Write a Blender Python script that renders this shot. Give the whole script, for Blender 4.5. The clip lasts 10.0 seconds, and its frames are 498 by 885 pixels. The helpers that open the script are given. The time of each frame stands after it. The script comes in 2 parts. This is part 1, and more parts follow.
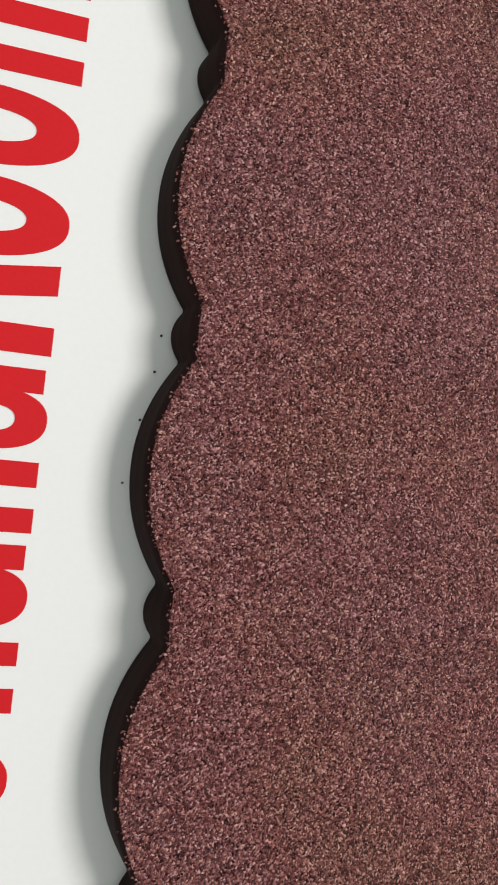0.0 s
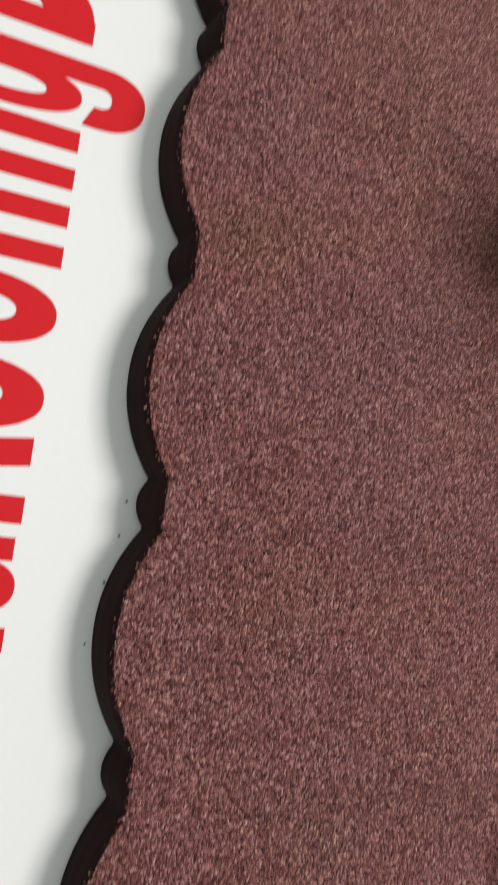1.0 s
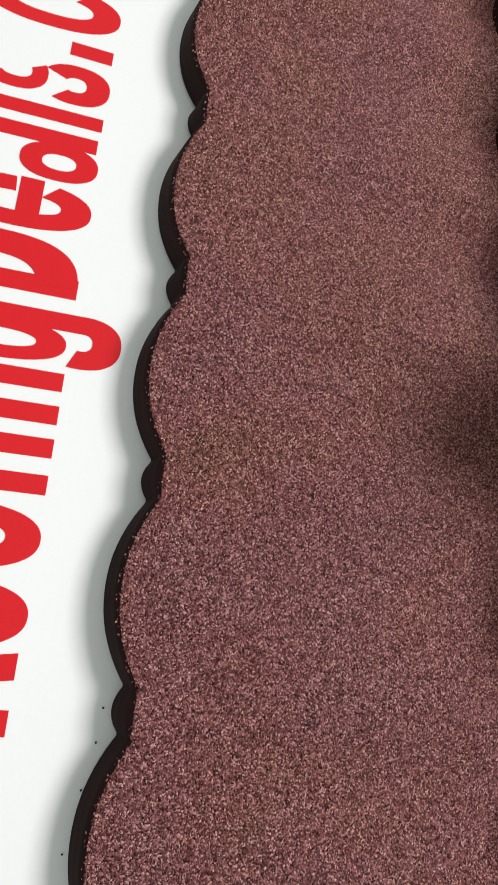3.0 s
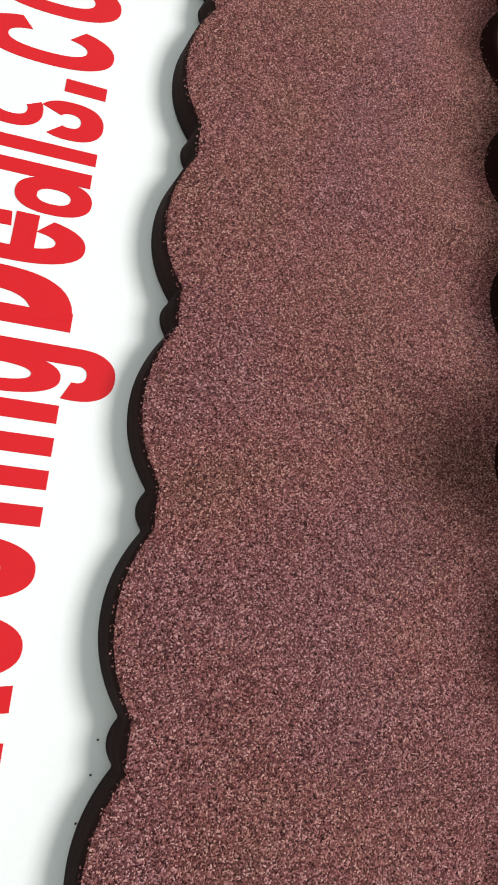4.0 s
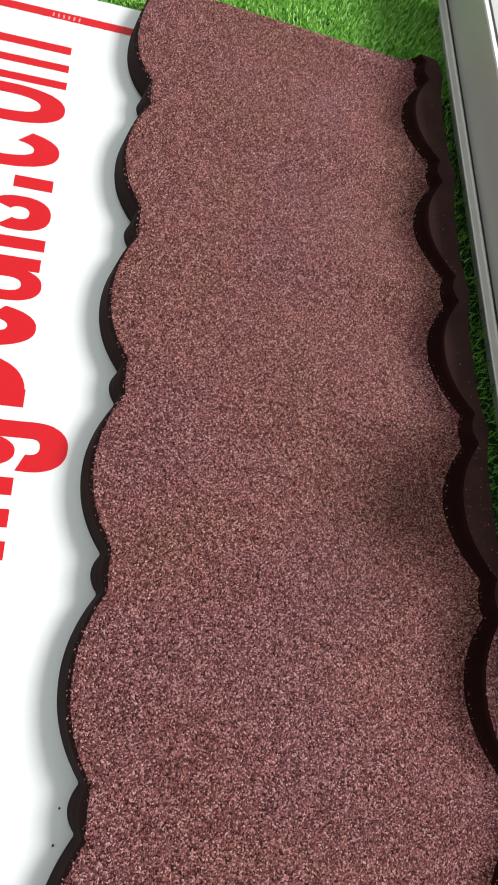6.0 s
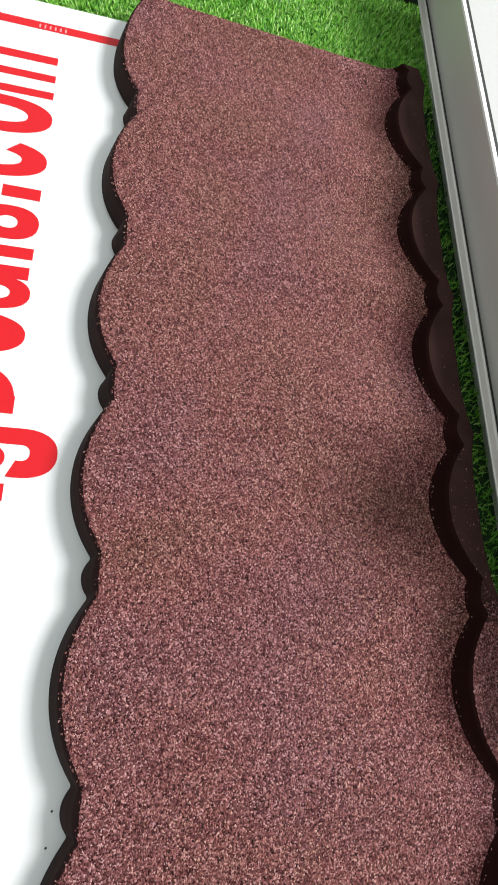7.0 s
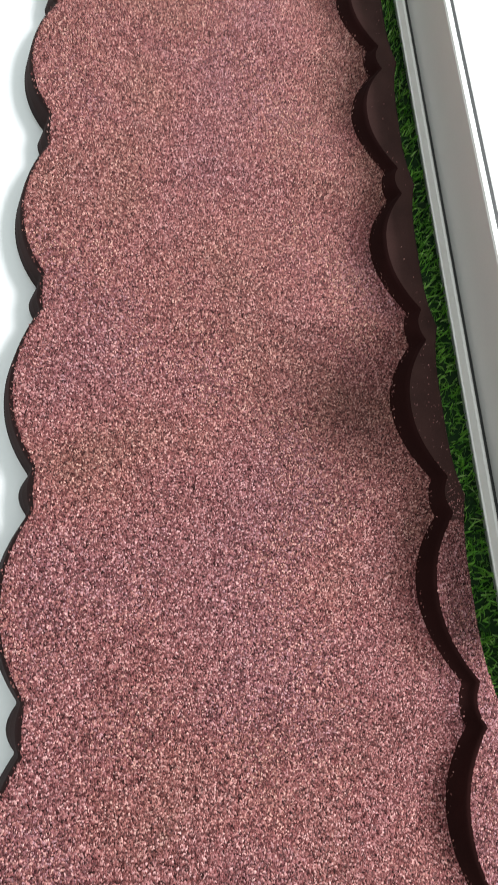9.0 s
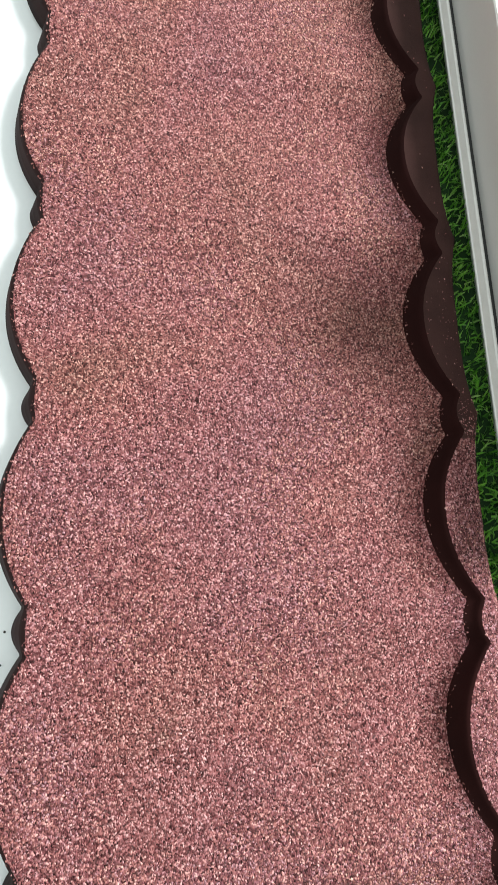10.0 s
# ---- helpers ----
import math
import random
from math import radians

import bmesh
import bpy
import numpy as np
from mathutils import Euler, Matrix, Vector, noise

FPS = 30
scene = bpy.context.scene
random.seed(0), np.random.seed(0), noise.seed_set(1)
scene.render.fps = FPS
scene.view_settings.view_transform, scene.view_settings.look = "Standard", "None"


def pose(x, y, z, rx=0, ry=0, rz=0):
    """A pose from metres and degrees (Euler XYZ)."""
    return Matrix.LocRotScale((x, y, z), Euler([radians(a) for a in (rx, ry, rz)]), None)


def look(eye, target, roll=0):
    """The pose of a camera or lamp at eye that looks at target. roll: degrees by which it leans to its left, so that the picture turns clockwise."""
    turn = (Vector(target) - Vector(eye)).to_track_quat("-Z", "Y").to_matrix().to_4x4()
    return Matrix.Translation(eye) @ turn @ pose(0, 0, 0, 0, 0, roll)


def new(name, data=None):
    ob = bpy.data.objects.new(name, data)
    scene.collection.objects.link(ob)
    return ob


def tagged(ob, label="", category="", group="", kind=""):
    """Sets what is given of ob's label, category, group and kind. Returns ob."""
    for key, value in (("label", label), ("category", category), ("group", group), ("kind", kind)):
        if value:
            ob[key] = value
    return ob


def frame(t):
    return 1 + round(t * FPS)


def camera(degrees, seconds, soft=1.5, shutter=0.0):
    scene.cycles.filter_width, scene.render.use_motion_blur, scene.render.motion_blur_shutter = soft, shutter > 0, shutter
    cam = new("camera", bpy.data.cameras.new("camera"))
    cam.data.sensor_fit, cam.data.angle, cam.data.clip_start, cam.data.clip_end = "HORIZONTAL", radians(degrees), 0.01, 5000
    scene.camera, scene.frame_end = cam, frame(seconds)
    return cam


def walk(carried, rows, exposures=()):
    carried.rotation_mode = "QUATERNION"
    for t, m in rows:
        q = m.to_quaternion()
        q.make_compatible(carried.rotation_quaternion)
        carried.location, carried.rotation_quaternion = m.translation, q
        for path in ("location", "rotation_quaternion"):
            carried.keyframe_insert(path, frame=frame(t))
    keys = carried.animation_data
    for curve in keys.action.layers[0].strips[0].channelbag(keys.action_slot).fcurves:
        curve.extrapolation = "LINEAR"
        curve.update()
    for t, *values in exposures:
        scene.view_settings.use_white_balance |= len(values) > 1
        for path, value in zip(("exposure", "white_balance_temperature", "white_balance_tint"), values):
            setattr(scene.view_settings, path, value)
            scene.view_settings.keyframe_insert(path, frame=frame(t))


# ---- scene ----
cam = camera(42.0, 10.0, 1.5, 0.5)
PATH = [
    (0, (-0.041, -0.266, 0.42), (0.412, -0.136, -1.524), 79.7),
    (0.5, (-0.024, -0.243, 0.423), (0.394, -0.117, -1.529), 78.5),
    (1, (-0.09, -0.187, 0.453), (0.597, 0.086, -1.405), 76.0),
    (1.5, (-0.083, -0.166, 0.462), (0.589, 0.249, -1.376), 65.6),
    (2, (-0.076, -0.145, 0.486), (0.594, 0.322, -1.339), 62.1),
    (2.5, (-0.062, -0.122, 0.51), (0.495, 0.369, -1.347), 55.7),
    (2.7, (-0.056, -0.115, 0.519), (0.464, 0.405, -1.364), 52.0),
    (3.8, (-0.03, -0.093, 0.542), (0.391, 0.468, -1.331), 43.4),
    (4, (-0.042, -0.094, 0.54), (0.415, 0.482, -1.319), 44.9),
    (4.5, (-0.036, -0.091, 0.54), (0.441, 0.499, -1.311), 44.8),
    (5, (-0.022, -0.092, 0.549), (0.436, 0.528, -1.297), 41.4),
    (5.5, (-0.025, -0.097, 0.562), (0.462, 0.586, -1.254), 40.0),
    (5.7, (-0.010, -0.099, 0.566), (0.441, 0.623, -1.276), 35.7),
    (6.8, (-0.003, -0.102, 0.582), (0.461, 0.67, -1.204), 33.8),
    (7, (-0.004, -0.105, 0.579), (0.466, 0.656, -1.209), 34.2),
    (7.5, (0.023, -0.115, 0.57), (0.483, 0.612, -1.235), 33.3),
    (8, (0.043, -0.12, 0.563), (0.486, 0.563, -1.263), 32.9),
    (8.5, (0.056, -0.126, 0.559), (0.498, 0.544, -1.273), 32.5),
    (9, (0.065, -0.134, 0.549), (0.502, 0.487, -1.301), 33.8),
    (9.5, (0.074, -0.147, 0.536), (0.471, 0.386, -1.35), 35.8),
    (10, (0.084, -0.16, 0.534), (0.447, 0.315, -1.375), 36.3),
]
EXPOSURES = [(0.0, -0.12, 6640, 10), (1.5, -0.09, 6640, 10), (2.5, 0.0, 6560, 10), (4.5, 0.18, 6400, 8), (5.5, 0.22, 6370, 10), (7.5, 0.49, 6310, 10), (8.5, 0.58, 6250, 10),
             (9.1, 0.99, 6220, 9), (9.5, 1.13, 6230, 8), (10.0, 1.15, 6230, 7)]
walk(cam, [(t, look(eye, target, roll)) for t, eye, target, roll in PATH], EXPOSURES)

# ---------------------------------------------------------------- light
world = bpy.data.worlds.new("world")
scene.world = world
world.use_nodes = True
wn, wl = world.node_tree.nodes, world.node_tree.links
sky = wn.new("ShaderNodeTexSky")
sky.sky_type, sky.sun_disc = "NISHITA", False
sky.sun_elevation, sky.sun_rotation = radians(48), radians(70)
soft = wn.new("ShaderNodeMix")
soft.data_type = "RGBA"
soft.inputs["Factor"].default_value = 0.85
soft.inputs["B"].default_value = (4.7, 4.95, 4.45, 1)
wl.new(sky.outputs["Color"], soft.inputs["A"])
wl.new(soft.outputs["Result"], wn["Background"].inputs["Color"])
wn["Background"].inputs["Strength"].default_value = 0.120
# Unseen soft key light, placed from the way the shadows fall; no fixture.
lamp = new("key_lamp", bpy.data.lights.new("key_lamp", "AREA"))
lamp.data.shape, lamp.data.size, lamp.data.size_y = "RECTANGLE", 1.40, 1.40
lamp.data.energy, lamp.data.color = 213, (1.0, 0.98, 0.965)
lamp.matrix_world = look((3.05, 0.60, 3.22), (0.15, 0.32, 0))


# ---------------------------------------------------------------- materials
def material(name):
    m = bpy.data.materials.new(name)
    m.use_nodes = True
    return m, m.node_tree.nodes, m.node_tree.links, m.node_tree.nodes["Principled BSDF"]


def node(nodes, kind, **values):
    n = nodes.new(kind)
    for key, value in values.items():
        n.inputs[key].default_value = value
    return n


def ramp(nodes, stops):
    n = nodes.new("ShaderNodeValToRGB")
    while len(n.color_ramp.elements) < len(stops):
        n.color_ramp.elements.new(0.5)
    for e, (pos, col) in zip(n.color_ramp.elements, stops):
        e.position, e.color = pos, (*col, 1)
    return n


def mix(nodes, links, kind, fac, a, b):
    n = nodes.new("ShaderNodeMix")
    n.data_type, n.blend_type = "RGBA", kind
    for sock, v in ((n.inputs["Factor"], fac), (n.inputs["A"], a), (n.inputs["B"], b)):
        if isinstance(v, bpy.types.NodeSocket):
            links.new(v, sock)
        else:
            sock.default_value = v
    return n.outputs["Result"]


def coords(nodes):
    return nodes.new("ShaderNodeTexCoord").outputs["Object"]


CHIP_STOPS = [(0.0, (0.030, 0.0082, 0.0084)), (0.25, (0.080, 0.0252, 0.0254)), (0.6, (0.176, 0.0645, 0.0640)), (0.82, (0.285, 0.1300, 0.1290)), (1.0, (0.46, 0.280, 0.275))]


def granules(name="stone_granules", cover=1.0):
    """Stone chips of mixed maroon, brown and tan bedded on the sheet steel; cover: the share of the base coat that they hide."""
    m, n, l, b = material(name)
    co = coords(n)
    vor = node(n, "ShaderNodeTexVoronoi", Scale=780.0, Randomness=1.0)
    l.new(co, vor.inputs["Vector"])
    sep = n.new("ShaderNodeSeparateColor")
    l.new(vor.outputs["Color"], sep.inputs["Color"])
    chip = ramp(n, CHIP_STOPS)
    l.new(sep.outputs["Red"], chip.inputs["Fac"])
    big = node(n, "ShaderNodeTexNoise", Scale=7.0, Detail=3.0)
    l.new(co, big.inputs["Vector"])
    tint = ramp(n, [(0.36, (1.0, 1.0, 0.84)), (0.5, (1.06, 0.90, 0.90)), (0.64, (1.0, 0.93, 1.03))])
    l.new(big.outputs["Fac"], tint.inputs["Fac"])
    col = mix(n, l, "MULTIPLY", 1.0, chip.outputs["Color"], tint.outputs["Color"])
    if cover < 1:
        gone = n.new("ShaderNodeMath")
        gone.operation = "GREATER_THAN"
        gone.inputs[1].default_value = cover
        l.new(sep.outputs["Green"], gone.inputs[0])
        col = mix(n, l, "MIX", gone.outputs[0], col, (0.022, 0.0065, 0.0060, 1))
    l.new(col, b.inputs["Base Color"])
    fine = node(n, "ShaderNodeTexNoise", Scale=1300.0, Detail=3.0)
    l.new(co, fine.inputs["Vector"])
    h = n.new("ShaderNodeMath")
    h.operation = "SUBTRACT"
    l.new(fine.outputs["Fac"], h.inputs[0])
    l.new(vor.outputs["Distance"], h.inputs[1])
    bump = node(n, "ShaderNodeBump", Strength=1.0, Distance=0.0016)
    l.new(h.outputs[0], bump.inputs["Height"])
    l.new(bump.outputs["Normal"], b.inputs["Normal"])
    b.inputs["Roughness"].default_value = 0.7
    b.inputs["Specular IOR Level"].default_value = 0.12
    return m


def painted(name, col, rough, scale=60.0, amount=0.06, metal=0.0, spec=0.5):
    """A coated surface with faint blotches, fine scuffs and a slight orange-peel relief."""
    m, n, l, b = material(name)
    co = coords(n)
    big = node(n, "ShaderNodeTexNoise", Scale=scale * 0.1, Detail=4.0)
    fine = node(n, "ShaderNodeTexNoise", Scale=scale * 6, Detail=3.0)
    l.new(co, big.inputs["Vector"])
    l.new(co, fine.inputs["Vector"])
    both = n.new("ShaderNodeMath")
    both.operation = "ADD"
    l.new(big.outputs["Fac"], both.inputs[0])
    l.new(fine.outputs["Fac"], both.inputs[1])
    lo, hi = [c * (1 - amount) for c in col], [min(1, c * (1 + amount)) for c in col]
    r = ramp(n, [(0.35, lo), (0.65, hi)])
    half = n.new("ShaderNodeMath")
    half.operation = "MULTIPLY"
    half.inputs[1].default_value = 0.5
    l.new(both.outputs[0], half.inputs[0])
    l.new(half.outputs[0], r.inputs["Fac"])
    l.new(r.outputs["Color"], b.inputs["Base Color"])
    bump = node(n, "ShaderNodeBump", Strength=0.12, Distance=0.0004)
    l.new(fine.outputs["Fac"], bump.inputs["Height"])
    l.new(bump.outputs["Normal"], b.inputs["Normal"])
    b.inputs["Roughness"].default_value, b.inputs["Metallic"].default_value = rough, metal
    b.inputs["Specular IOR Level"].default_value = spec
    return m


def blades():
    m, n, l, b = material("turf_fibre")
    geo = n.new("ShaderNodeNewGeometry")
    r = ramp(n, [(0.0, (0.05, 0.19, 0.012)), (0.5, (0.16, 0.46, 0.035)), (0.85, (0.30, 0.62, 0.08)), (1.0, (0.52, 0.72, 0.26))])
    l.new(geo.outputs["Random Per Island"], r.inputs["Fac"])
    l.new(r.outputs["Color"], b.inputs["Base Color"])
    b.inputs["Roughness"].default_value = 0.42
    return m


def chips():
    """Loose-grained stone chips, each of one colour."""
    m, n, l, b = material("stone_chip")
    geo = n.new("ShaderNodeNewGeometry")
    r = ramp(n, CHIP_STOPS)
    l.new(geo.outputs["Random Per Island"], r.inputs["Fac"])
    co = coords(n)
    fine = node(n, "ShaderNodeTexNoise", Scale=1600.0, Detail=2.0)
    l.new(co, fine.inputs["Vector"])
    grain = ramp(n, [(0.3, (0.8, 0.8, 0.8)), (0.7, (1.40, 1.40, 1.15))])
    l.new(fine.outputs["Fac"], grain.inputs["Fac"])
    big = node(n, "ShaderNodeTexNoise", Scale=9.0, Detail=4.0, Roughness=0.6)
    l.new(co, big.inputs["Vector"])
    tint = ramp(n, [(0.36, (0.99, 0.99, 0.90)), (0.5, (1.03, 0.95, 0.95)), (0.64, (1.0, 0.94, 1.05))])
    l.new(big.outputs["Fac"], tint.inputs["Fac"])
    speck = mix(n, l, "MULTIPLY", 1.0, r.outputs["Color"], grain.outputs["Color"])
    l.new(mix(n, l, "MULTIPLY", 1.0, speck, tint.outputs["Color"]), b.inputs["Base Color"])
    b.inputs["Roughness"].default_value = 0.6
    b.inputs["Specular IOR Level"].default_value = 0.25
    return m


BED = granules("granule_bed", 0.90)
CHIP = chips()
BASECOAT = painted("dark_basecoat", (0.013, 0.0036, 0.0032), 0.85, 220, 0.3, spec=0.05)
LIP = painted("dark_maroon_lip_coat", (0.014, 0.0050, 0.0046), 0.8, 220, 0.35, spec=0.12)
FLANGE_SHADE = painted("shaded_maroon_coat", (0.036, 0.0158, 0.0138), 0.85, 260, 0.35, spec=0.12)
WHITE = painted("white_print_film", (0.745, 0.745, 0.750), 0.45, 40, 0.015)
RED = painted("red_vinyl", (0.56, 0.006, 0.012), 0.45, 60, 0.04, spec=0.3)
RED_WORN = painted("red_vinyl_scuffs", (0.75, 0.28, 0.28), 0.5, 200, 0.1)
FRAME = painted("silver_coated_aluminium", (0.57, 0.54, 0.52), 0.42, 80, 0.03, 0.25)
PALE = painted("lit_edge_white", (0.80, 0.80, 0.77), 0.4, 50, 0.02)
GASKET = painted("black_rubber", (0.02, 0.02, 0.02), 0.6, 100, 0.1)
PANEL = painted("white_laminate", (0.47, 0.465, 0.45), 0.4, 30, 0.03)
TURF = blades()
BACKING = painted("turf_backing", (0.016, 0.050, 0.012), 0.9, 200, 0.3)
BLACK = painted("black_plastic", (0.012, 0.012, 0.013), 0.45, 120, 0.15)
SPECK = painted("dark_grit", (0.03, 0.022, 0.018), 0.8, 300, 0.2)
FLOOR = painted("grey_floor", (0.32, 0.31, 0.29), 0.6, 20, 0.12)


# ---------------------------------------------------------------- building
def mesh(name, bm, mat, smooth=False):
    bmesh.ops.recalc_face_normals(bm, faces=bm.faces)
    me = bpy.data.meshes.new(name)
    bm.to_mesh(me)
    bm.free()
    if smooth:
        me.shade_smooth()
    me.materials.append(mat)
    return me


def part(name, bm, mat, parent, label="", smooth=False):
    ob = new(name, mesh(name, bm, mat, smooth))
    ob.parent = parent
    return tagged(ob, label)


def box(x0, x1, y0, y1, z0, z1, bevel=0.0):
    bm = bmesh.new()
    bmesh.ops.create_cube(bm, size=1)
    for v in bm.verts:
        v.co = Vector(((x0, x1)[v.co.x > 0], (y0, y1)[v.co.y > 0], (z0, z1)[v.co.z > 0]))
    if bevel:
        bmesh.ops.bevel(bm, geom=bm.edges[:], offset=bevel, segments=2, affect="EDGES")
    return bm


def strip(rows, closed=False):
    """A skin over rows of points, all rows of one length."""
    bm = bmesh.new()
    vs = [[bm.verts.new(p) for p in r] for r in rows]
    for a, b in zip(vs, vs[1:]):
        for i in range(len(a) - 1):
            bm.faces.new((a[i], a[i + 1], b[i + 1], b[i]))
        if closed:
            bm.faces.new((a[-1], a[0], b[0], b[-1]))
    if closed:
        bm.faces.new(vs[0])
        bm.faces.new(vs[-1])
    return bm


# ---------------------------------------------------------------- ground
TURF_Z = -0.013
floor = new("floor", mesh("floor", box(-6, 6, -6, 6, -0.80, -0.76), FLOOR))
tagged(floor, "plain grey floor under the display table", "floor", kind="structure")

table = new("display_table")
tagged(table, "display table covered with green artificial turf", "table")
part("tabletop", box(-0.75, 1.35, -1.1, 1.35, TURF_Z - 0.034, TURF_Z - 0.004, 0.004), FLOOR, table)
for lx in (-0.68, 1.28):
    for ly in (-1.03, 1.28):
        part("leg", box(lx - 0.03, lx + 0.03, ly - 0.03, ly + 0.03, -0.76, TURF_Z - 0.034, 0.004), FLOOR, table)


def turf_mesh(regions, seed):
    """Bent, tapering fibres standing in every direction."""
    rng = np.random.default_rng(seed)
    pos = []
    for x0, x1, y0, y1, per_cm2 in regions:
        k = int((x1 - x0) * (y1 - y0) * 1e4 * per_cm2)
        pos.append(np.stack([rng.uniform(x0, x1, k), rng.uniform(y0, y1, k)], 1))
    p = np.concatenate(pos)
    k = len(p)
    turn = rng.uniform(0, 2 * np.pi, k)
    tall = rng.uniform(0.007, 0.016, k)
    lean = rng.uniform(0.25, 1.25, k)
    wide = rng.uniform(0.00055, 0.00110, k)
    d = np.stack([np.cos(turn), np.sin(turn)], 1)
    side = np.stack([-d[:, 1], d[:, 0]], 1) * wide[:, None]
    verts = np.zeros((k, 5, 3))
    for row, (f, w) in enumerate(((0.0, 1.0), (0.55, 0.9), (1.0, 0.0))):
        ang = lean * (0.45 + 0.55 * f)
        out = d * (tall * f * np.sin(ang))[:, None]
        z = TURF_Z + tall * f * np.cos(ang)
        if row < 2:
            verts[:, 2 * row, :2], verts[:, 2 * row + 1, :2] = p + out - side * w, p + out + side * w
            verts[:, 2 * row, 2] = verts[:, 2 * row + 1, 2] = z
        else:
            verts[:, 4, :2], verts[:, 4, 2] = p + out, z
    base = np.arange(k)[:, None] * 5
    quads = base + np.array([[0, 1, 3, 2]])
    tris = base + np.array([[2, 3, 4]])
    me = bpy.data.meshes.new("turf")
    me.from_pydata(verts.reshape(-1, 3).tolist(), [], quads.tolist() + tris.tolist())
    me.materials.append(TURF)
    return me


backing = new("turf_backing", mesh("turf_backing", box(-0.75, 1.35, -1.1, 1.35, TURF_Z - 0.004, TURF_Z), BACKING))
tagged(backing, "dark green woven backing of the artificial turf", "turf", kind="structure")
# Sparse fibres beside the rail bare the dark backing, standing in for shade.
turf = new("artificial_turf", turf_mesh([(-0.42, 0.43, 0.69, 1.3, 34), (0.36, 0.435, -0.3, 0.70, 6), (0.43, 0.62, 0.90, 1.3, 26),
                                              (-0.75, -0.42, -1.1, 1.35, 6), (0.62, 1.35, 0.90, 1.35, 6), (0.11, 1.35, -1.1, -0.66, 6), (0.45, 1.35, -0.66, -0.14, 6)], 5))
tagged(turf, "bright green artificial turf with short bent fibres", "turf", kind="stuff")

# ---------------------------------------------------------------- sign board with red shapes
board = new("sign_board")
tagged(board, "white printed sign board with red shapes lying on turf", "sign")
part("panel", box(-0.62, 0.10, -1.0, 0.705, -0.012, 0.0, 0.0006), WHITE, board)
INK = 0.0004
layer = [0]


def ink():
    """Each shape a hair thicker than the one before, so that overlaps stay clean."""
    layer[0] += 1
    return INK + 0.000004 * layer[0]


def base_line(y):
    return -0.0745 - 0.014 * max(y, 0.0)


def bar(x0, x1, y0, y1, slant=0.0, mat=RED, name="red_bar"):
    z = ink()
    rows = [[(x0, y0, 0.0), (x0, y1, 0.0), (x1, y1 + slant, 0.0), (x1, y0 + slant, 0.0)]]
    rows.append([(x, y, z) for x, y, _ in rows[0]])
    return part(name, strip(rows, True), mat, board)


def ring(cx, cy, rx, ry, tx, ty, a0=0, a1=360, name="red_ring", power=0.86):
    n = max(8, int(abs(a1 - a0) / 6))
    rows = []
    top = ink()
    for i in range(n + 1):
        a = radians(a0 + (a1 - a0) * i / n)
        c, s = math.cos(a), math.sin(a)
        c, s = math.copysign(abs(c) ** power, c), math.copysign(abs(s) ** power, s)
        o, q = (cx + rx * c, cy + ry * s), (cx + (rx - tx) * c, cy + (ry - ty) * s)
        rows.append([(*o, 0.0), (*q, 0.0), (*q, top), (*o, top)])
    if a1 - a0 == 360:
        bm = bmesh.new()
        vs = [[bm.verts.new(p) for p in r] for r in rows[:-1]]
        for a, b in zip(vs, vs[1:] + vs[:1]):
            for i in range(4):
                bm.faces.new((a[i], a[(i + 1) % 4], b[(i + 1) % 4], b[i]))
    else:
        bm = strip(rows, True)
    return part(name, bm, RED, board)


def round_shape(y, half, reach=0.0635, **kw):
    ring(base_line(y) + 0.0022 - reach, y - 0.0028, reach, half, 0.026, 0.0145, **kw)


for y0, y1, deep in ((-0.416, -0.4015, 0.13), (-0.388, -0.374, 0.13), (-0.308, -0.293, 0.125), (-0.280, -0.2645, 0.125), (-0.198, -0.180, 0.17),
                     (-0.022, -0.006, 0.13), (0.008, 0.024, 0.125), (0.036, 0.052, 0.125), (0.0645, 0.0805, 0.125),
                     (0.148, 0.165, 0.17), (0.320, 0.334, 0.17), (0.545, 0.556, 0.125), (0.572, 0.583, 0.125), (0.601, 0.613, 0.125)):
    bar(base_line(y0) - deep, base_line(y0), y0, y1)
bar(base_line(0) - 0.08, base_line(0), -0.170, -0.151, 0.0105)
bar(-0.119, base_line(0.4), 0.397, 0.412, -0.0005)
for y, half in ((-0.453, 0.026), (-0.112, 0.0255), (-0.0545, 0.0255), (0.5145, 0.0272)):
    round_shape(y, half)
round_shape(0.4515, 0.026, a0=62, a1=-298 + 50)
round_shape(0.2335, 0.0240, a0=62, a1=-268)
bar(-0.139, -0.119, 0.216, 0.256)
for y in (-0.346, -0.2375, 0.2795):
    ring(base_line(y) - 0.032, y - 0.0015, 0.034, 0.0190, 0.019, 0.011)
    bar(base_line(y) - 0.125, base_line(y) - 0.002, y + 0.0155, y + 0.0305)
ring(base_line(0.366) - 0.029, 0.3640, 0.031, 0.0215, 0.021, 0.0135, -125, 150)
ring(-0.162, 0.3660, 0.028, 0.0205, 0.014, 0.012, 30, -150)
ring(-0.135, 0.1045, 0.057, 0.0185, 0.024, 0.011)
bar(-0.200, -0.062, 0.1185, 0.1345, -0.0003)
ring(-0.066, 0.1105, 0.033, 0.0238, 0.024, 0.0160, -104, 94)
ring(-0.160, 0.1500, 0.0834, 0.0510, 0.034, 0.022, 4, 100, power=0.66)
bar(-0.111, base_line(0.15), 0.160, 0.166)
bar(-0.55, 0.03, 0.6555, 0.668, 0.001, name="border_line")
for i in range(6):
    x = -0.110 + 0.006 * i
    bar(x, x + 0.002, 0.6585, 0.6645, 0.0003, RED_WORN, "scuff")

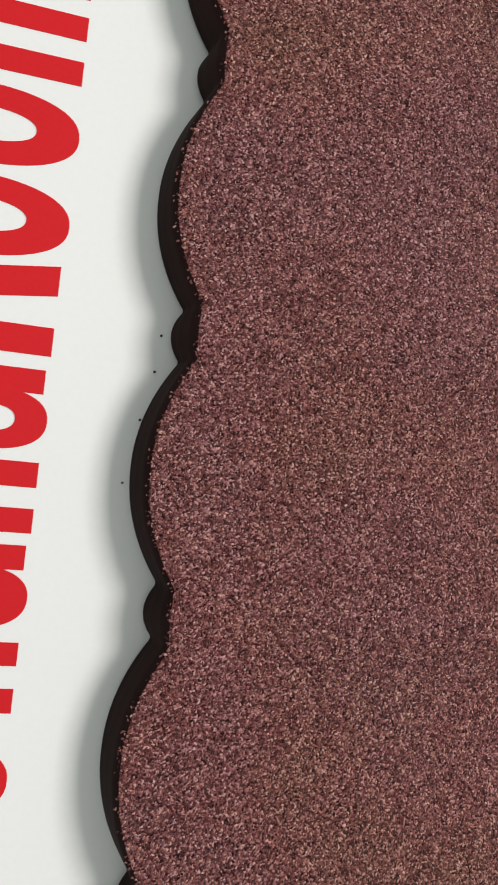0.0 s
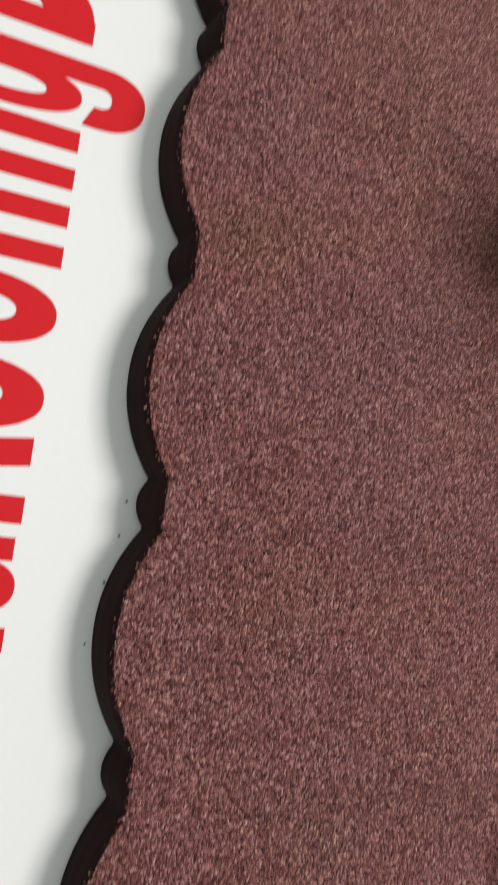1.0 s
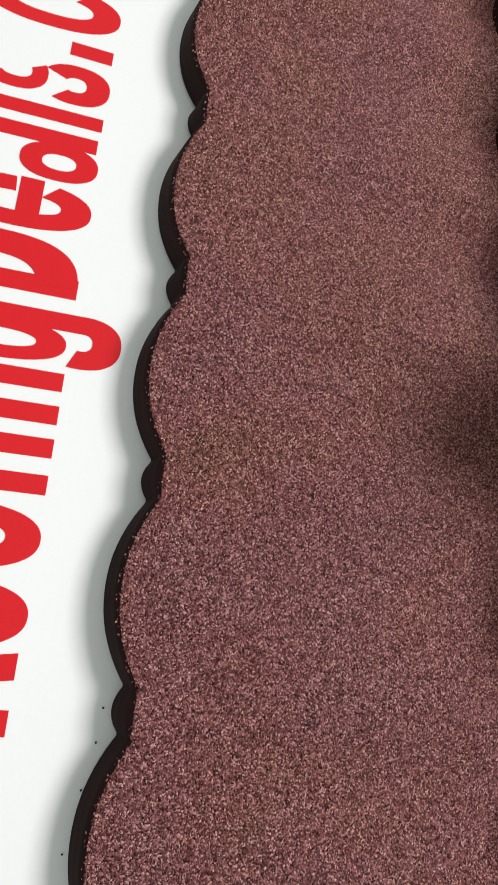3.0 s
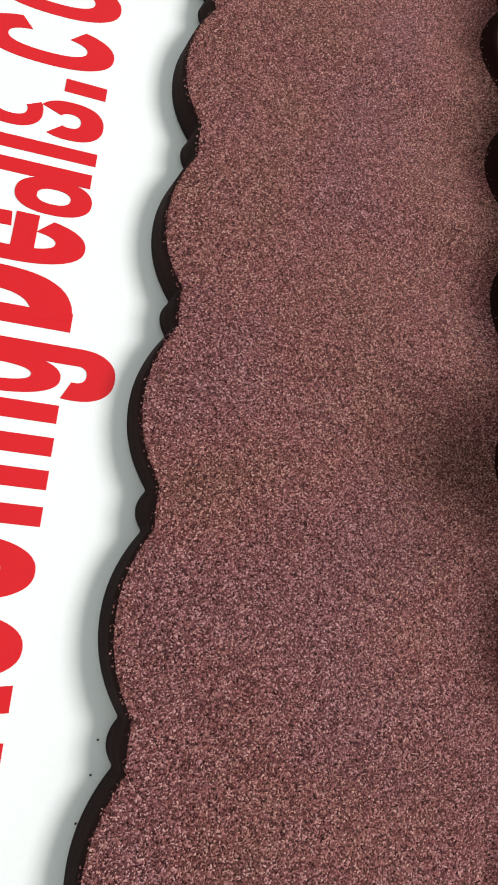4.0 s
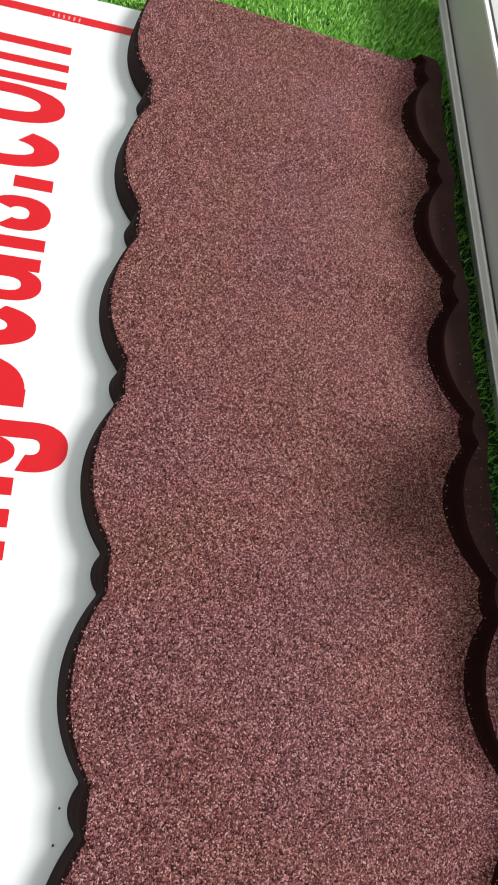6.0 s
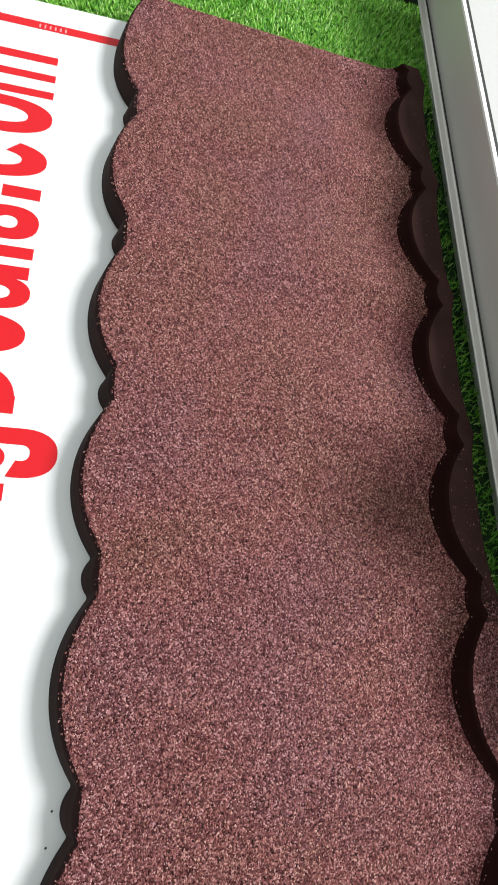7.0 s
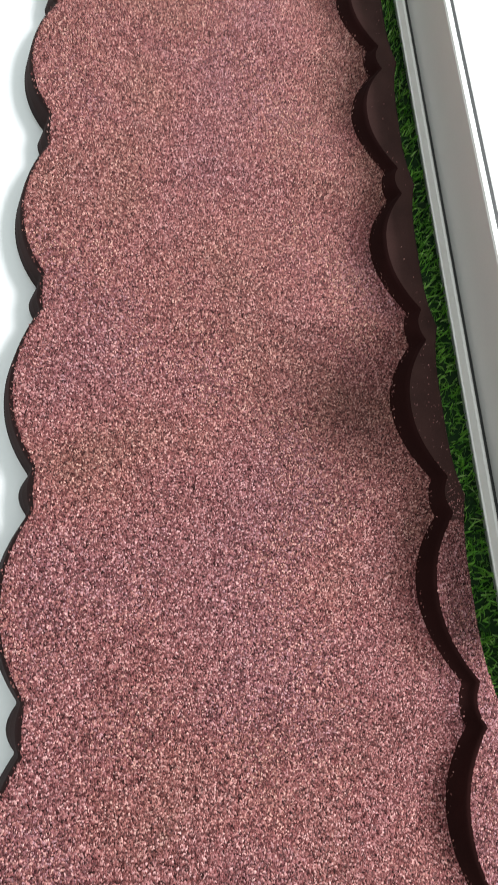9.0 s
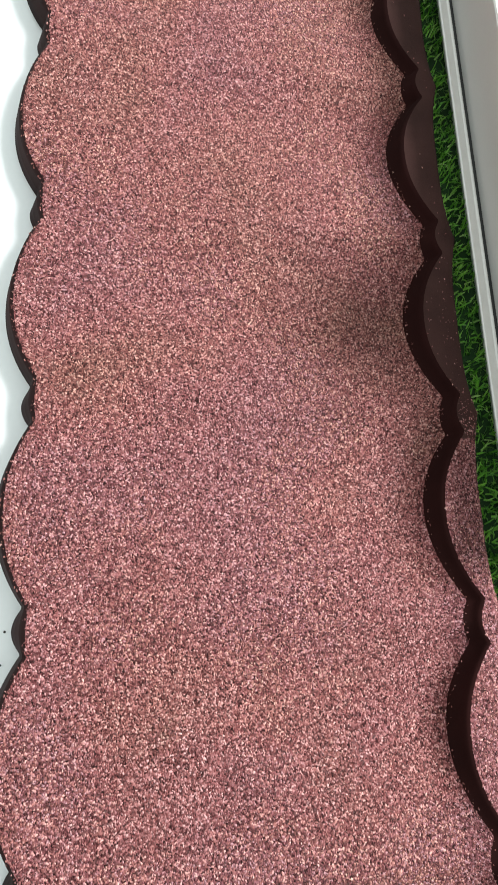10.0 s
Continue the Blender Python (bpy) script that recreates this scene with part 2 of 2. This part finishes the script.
# ---------------------------------------------------------------- stone-coated roofing tile
PITCH = 0.175
Y0, Y1 = -0.637, 0.703


def warp(x, y):
    """The tile is pressed a little askew: its back scallops sit lower than its front ones."""
    f = min(1.0, max(0.0, x / 0.36))
    front, back = y - 0.03 * max(y, 0.0) ** 2, y + 0.008 + 0.024 * max(y, 0.0)
    return front + (back - front) * f


def scallop(y):
    """How far along a scallop y lies: 1 at the pinch between two scallops, 0 at mid-scallop, and the distance from the pinch."""
    s = abs((y / PITCH + 0.5) % 1.0 - 0.5) * PITCH
    return ((0.0875 - s) / 0.0875), s


def edge(y, mid, pinch, bump):
    q, s = scallop(y)
    knob = bump * math.cos(math.pi * s / 0.031) ** 0.8 if s < 0.0155 else 0.0
    if s < 0.018:
        return pinch - knob
    return mid + (pinch - mid) * ((0.0875 - s) / 0.0695) ** 2.1


def smooth01(t):
    t = min(1.0, max(0.0, t))
    return t * t * (3 - 2 * t)


def body_z(x, y):
    yw = warp(x, y)
    q, s = scallop(yw)
    along = min(1.0, max(0.0, x / 0.335))
    arch = -(1 - q ** 1.5) * (0.0006 + 0.0115 * along ** 1.5)
    crest = 0.0042 * q ** 2 * math.exp(-(max(x, 0.0) / 0.05) ** 2)
    rib = 0.0012 * math.exp(-(s / 0.010) ** 2) * along
    sway = 0.0050 * along ** 1.5 * math.sin(2 * math.pi * yw / PITCH)
    # Dip put into the shape to deepen the dark patch on the deck.
    v = (y - 0.075) / (0.055 if y > 0.075 else 0.085)
    u = (x - 0.262) / (0.085 if x < 0.262 else 0.060)
    dent = -0.0070 * math.exp(-u * u - v * v)
    fold = 0.0016 * along * math.exp(-((y - 0.168 + 0.05 * (x - 0.2)) / 0.012) ** 2)
    return 0.0300 - 0.0090 * along + arch + crest + rib + sway + dent + fold + 0.0004 * noise.noise((x * 9, y * 9, 0.3))


def profile(y):
    """The section of the tile across its length: front lip, deck, back upstand and flange."""
    yf, yb = warp(0.0, y), warp(0.36, y)
    xb, xt = edge(yf, -0.0190, 0.0038, 0.0062), edge(yf, -0.0100, 0.0110, 0.001)
    inset = 0.0032 + 0.0016 * smooth01((y - 0.1) / 0.3)
    rb, rt = edge(yb, 0.3335, 0.3595, 0.006) - inset, edge(yb, 0.3435, 0.370, 0.005) - inset
    q, s = scallop(yb)
    out = 0.3762 + 0.009 * q ** 3 + 0.006 * smooth01((y - 0.2) / 0.5)
    lip_z = 0.0025 + 0.004 * scallop(yf)[0] ** 4
    zt = body_z(xt, y)
    lip = [(xb + 0.0012, lip_z), (xb, lip_z), (xb + 0.35 * (xt - xb), lip_z + 0.4 * (zt - lip_z)), (xb + 0.7 * (xt - xb), zt - 0.006), (xt - 0.0012, zt - 0.0022), (xt + 0.0016, zt - 0.0004)]
    nose, lip = lip[3:], lip[:4]
    start = rb - 0.020
    deck = []
    for i in range(41):
        f = (i / 40) ** 1.4
        x = xt + 0.0016 + (start - xt - 0.0016) * f
        deck.append((x, body_z(x, y) - (0.0004 if i == 0 else 0.0)))
    zs = deck[-1][1]
    top = 0.0355 - 0.0015 * q
    cove = []
    for i in range(10):
        a = radians(82) * i / 9
        cove.append((start + (rt - 0.0012 - start) * math.sin(a) / math.sin(radians(82)), zs + (top - 0.002 - zs) * (1 - math.cos(a)) / (1 - math.cos(radians(82)))))
    foot, shaded_foot = cove[:4], cove[3:6]
    back = cove[5:] + [(rt + 0.0004, top - 0.0006), (rt + 0.0022, top)]
    flange = [back[-1]] + [(rt + 0.0022 + (out - rt - 0.0022) * f, top - 0.0022 * f * f) for f in (0.35, 0.7, 0.93)] + [(out, top - 0.0032), (out + 0.0004, top - 0.006)]
    return lip, nose, deck, foot, shaded_foot, back, flange


tile = new("roofing_tile")
tagged(tile, "maroon-brown stone-coated roofing tile with scalloped edges on white board", "roofing tile")
steps = 670
ys = [Y0 + (Y1 - Y0) * i / steps for i in range(steps + 1)]
sections = [profile(y) for y in ys]


def at(x, y, z):
    """A point of the tile; its far end is cut a little askew."""
    return (x, y + 0.017 * (1 - x / 0.385) * smooth01((y - 0.60) / 0.10), z)


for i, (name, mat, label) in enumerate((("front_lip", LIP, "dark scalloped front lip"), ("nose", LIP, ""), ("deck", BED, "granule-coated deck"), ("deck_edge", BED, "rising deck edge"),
                                        ("upstand_foot", BED, "foot of the upstand, shade put into its thinning chips"), ("upstand", BASECOAT, "dark scalloped back upstand"))):
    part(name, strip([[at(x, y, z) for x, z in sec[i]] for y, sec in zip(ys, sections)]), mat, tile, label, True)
# The far flange gets a darker coat, with the panel's shade in its colour.
for low, high, mat, label in ((-0.032, 9, FLANGE_SHADE, "back flange, panel shade put into its dark maroon colour"), (-9, -0.030, BED, "granule-coated back flange")):
    part("flange", strip([[at(x, y, z) for x, z in sec[6]] for y, sec in zip(ys, sections) if low <= y <= high]), mat, tile, label, True)
for name, yy, sec in (("end_fold", Y1, sections[-1]), ("end_fold", Y0, sections[0])):
    pts = [p for piece in sec[2:6] for p in piece]
    part(name, strip([[at(x, yy, z) for x, z in pts], [at(x, yy + (0.0012 if yy > 0 else -0.0012), max(z - 0.007, 0.0)) for x, z in pts]]), BED, tile, smooth=True)



def scatter(grid, cover, per_mm2, seed, scale=0.9):
    """Hip-roofed stone chips bedded over a grid of surface points, as many as the cover at each point says."""
    rng = np.random.default_rng(seed)
    p, w = np.array(grid), np.array(cover)
    e1, e2 = p[1:, :-1] - p[:-1, :-1], p[:-1, 1:] - p[:-1, :-1]
    nrm = np.cross(e2, e1)
    area = np.linalg.norm(nrm, axis=2)
    count = rng.poisson(area * 1e6 * per_mm2 * w[:-1, :-1]).ravel()
    cell = np.repeat(np.arange(count.size), count)
    j, k = np.unravel_index(cell, area.shape)
    u, v = rng.random((len(cell), 1)), rng.random((len(cell), 1))
    at_point = (p[j, k] * (1 - u) + p[j + 1, k] * u) * (1 - v) + (p[j, k + 1] * (1 - u) + p[j + 1, k + 1] * u) * v
    up = nrm[j, k] / area[j, k][:, None]
    up = np.where(up[:, 2:] < 0, -up, up) + rng.normal(0, 0.22, (len(cell), 3))
    up /= np.linalg.norm(up, axis=1)[:, None]
    turn = rng.uniform(0, 2 * np.pi, len(cell))
    d = np.stack([np.cos(turn), np.sin(turn), np.zeros(len(cell))], 1)
    side = np.cross(up, d)
    side /= np.linalg.norm(side, axis=1)[:, None]
    d = np.cross(side, up)
    size = scale * rng.uniform(0.72, 1.25, (len(cell), 1))
    a, b, h = size * rng.uniform(0.00085, 0.00135, size.shape), size * rng.uniform(0.0005, 0.00085, size.shape), size * rng.uniform(0.0007, 0.0014, size.shape)
    foot = at_point - up * 0.0003
    verts = np.stack([foot - d * a - side * b, foot + d * a - side * b * rng.uniform(0.5, 1.1, size.shape), foot + d * a * 0.9 + side * b, foot - d * a * rng.uniform(0.6, 1.1, size.shape) + side * b,
                      foot - d * a * rng.uniform(0.1, 0.6, size.shape) + up * h, foot + d * a * rng.uniform(0.1, 0.6, size.shape) + up * h * rng.uniform(0.6, 1.1, size.shape)], 1).reshape(-1, 3)
    tris = (np.arange(len(cell))[:, None, None] * 6 + np.array([[0, 1, 5], [0, 5, 4], [1, 2, 5], [2, 3, 4], [2, 4, 5], [3, 0, 4]])).reshape(-1)
    me = bpy.data.meshes.new("stone_coat")
    me.vertices.add(len(verts))
    me.vertices.foreach_set("co", verts.ravel())
    me.loops.add(len(tris))
    me.loops.foreach_set("vertex_index", tris)
    me.polygons.add(len(tris) // 3)
    me.polygons.foreach_set("loop_start", np.arange(0, len(tris), 3))
    me.update(calc_edges=True)
    me.materials.append(CHIP)
    ob = new("stone_coat", me)
    ob.parent = tile
    tagged(ob, "stone chips bedded on the coat", kind="stuff")


# Few chips on the far flange, keeping its painted shade dark.
def flange_cover(y):
    return 0.006 + 0.045 * smooth01((0.26 - y) / 0.2) + 0.94 * smooth01((0.018 - y) / 0.055)


DENSITY = 0.46
scatter([[at(x, y, z) for x, z in sec[1] + sec[2][1:]] for y, sec in zip(ys, sections)], [[0.0, 0.2, 0.75] + [1.0] * 40 for y in ys], DENSITY, 11)
# Chips thin out toward the dark upstand, putting its soft shade into the colour.
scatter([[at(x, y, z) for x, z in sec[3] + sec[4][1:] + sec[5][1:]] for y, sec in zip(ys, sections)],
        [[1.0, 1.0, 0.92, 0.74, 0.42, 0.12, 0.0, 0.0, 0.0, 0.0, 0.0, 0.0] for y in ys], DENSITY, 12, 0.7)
scatter([[at(x, y, z) for x, z in sec[6]] for y, sec in zip(ys, sections)], [[flange_cover(y)] * 6 for y in ys], DENSITY, 13, 0.75)

# ---------------------------------------------------------------- raised panel in an aluminium frame
panel = new("framed_panel")
tagged(panel, "white panel raised in a silver aluminium frame beside the tile", "framed panel")
FX, FY0, FY1, TOP = 0.4030, -0.130, 0.880, 0.115
SECTION = [(0.022, -0.010), (0.022, 0.0150), (0.000, 0.0275), (0.000, 0.0290), (0.0012, 0.0300), (0.0080, 0.0303), (0.0092, 0.0318), (0.0104, 0.0318), (0.0110, 0.0300), (0.0112, 0.026), (0.0158, 0.026), (0.0158, 0.031),
           (0.0006, TOP - 0.004), (0.0000, TOP - 0.001), (0.0010, TOP), (0.0062, TOP), (0.0062, TOP - 0.012), (0.0300, TOP - 0.012), (0.0300, -0.010)]


def frame_bar(name, along_x):
    rows = []
    for end in (0, 1):
        r = []
        for d, z in SECTION:
            if along_x:
                r.append((FX + d if not end else 1.25, FY1 - d, z))
            else:
                r.append((FX + d, (FY0, FY1 - d)[end], z))
        rows.append(r)
    return part(name, strip(rows, True), FRAME, panel)


frame_bar("side_rail", False)
part("base_rail", strip([[(FX + d, y, z) for d, z in SECTION[:10] + [(0.030, 0.026), (0.030, -0.010)]] for y in (-0.62, FY0)], True), FRAME, panel)
frame_bar("end_rail", True)
# Paler than the rail: the light on the top edge is in the colour.
part("top_edge", box(FX + 0.0008, FX + 0.0060, FY0, FY1 - 0.006, TOP + 0.0003, TOP + 0.0010, 0.0002), PALE, panel, "top edge, its light put into a white coat")
part("gasket", box(FX + 0.0063, FX + 0.0104, FY0, FY1 - 0.0106, TOP - 0.0118, TOP + 0.0002), GASKET, panel, "black rubber gasket")
part("groove_strip", box(FX + 0.0112, FX + 0.0157, FY0, FY1 - 0.0158, 0.0250, 0.0285), GASKET, panel, "black strip in the groove")
part("infill", box(FX + 0.0105, 1.25, FY0, FY1 - 0.0106, TOP - 0.0118, TOP - 0.0005, 0.0008), PANEL, panel, "glossy white infill panel")

# ---------------------------------------------------------------- unseen box added on the panel to throw a soft shade on the tile
caster = new("shade_box")
tagged(caster, "unseen dark box added on the panel to shade the tile", "box")
part("shell", box(0.432, 0.520, 0.055, 0.160, TOP - 0.0005, 0.216, 0.003), BLACK, caster)
part("lid", box(0.429, 0.523, 0.052, 0.163, 0.2165, 0.238, 0.003), BLACK, caster)

# ---------------------------------------------------------------- black thing on the turf
case = new("black_case")
tagged(case, "black plastic case standing on the artificial turf", "case")
# Height added out of view so that the case shades the turf.
part("shell", box(0.335, 0.500, 0.903, 1.06, TURF_Z + 0.004, 0.190, 0.006), BLACK, case)
part("lid", box(0.333, 0.502, 0.901, 1.062, 0.1905, 0.210, 0.004), BLACK, case)


# ---------------------------------------------------------------- grit on the board
def grit(x, y, r):
    bm = bmesh.new()
    bmesh.ops.create_icosphere(bm, subdivisions=2, radius=r)
    for v in bm.verts:
        v.co *= 1 + 0.25 * noise.noise(v.co * 1500 + Vector((x * 90, y * 90, 0)))
        v.co.z *= 0.7
    ob = new("grit", mesh("grit", bm, SPECK, True))
    ob.location = (x, y, r * 0.6)
    tagged(ob, "tiny dark grit lying on the white board", "grit", "grit on the board")


for x, y, r in ((-0.008, -0.175, 0.0009), (-0.010, -0.199, 0.0009), (-0.016, -0.231, 0.0009), (-0.023, -0.272, 0.0008)):
    grit(x, y, r)
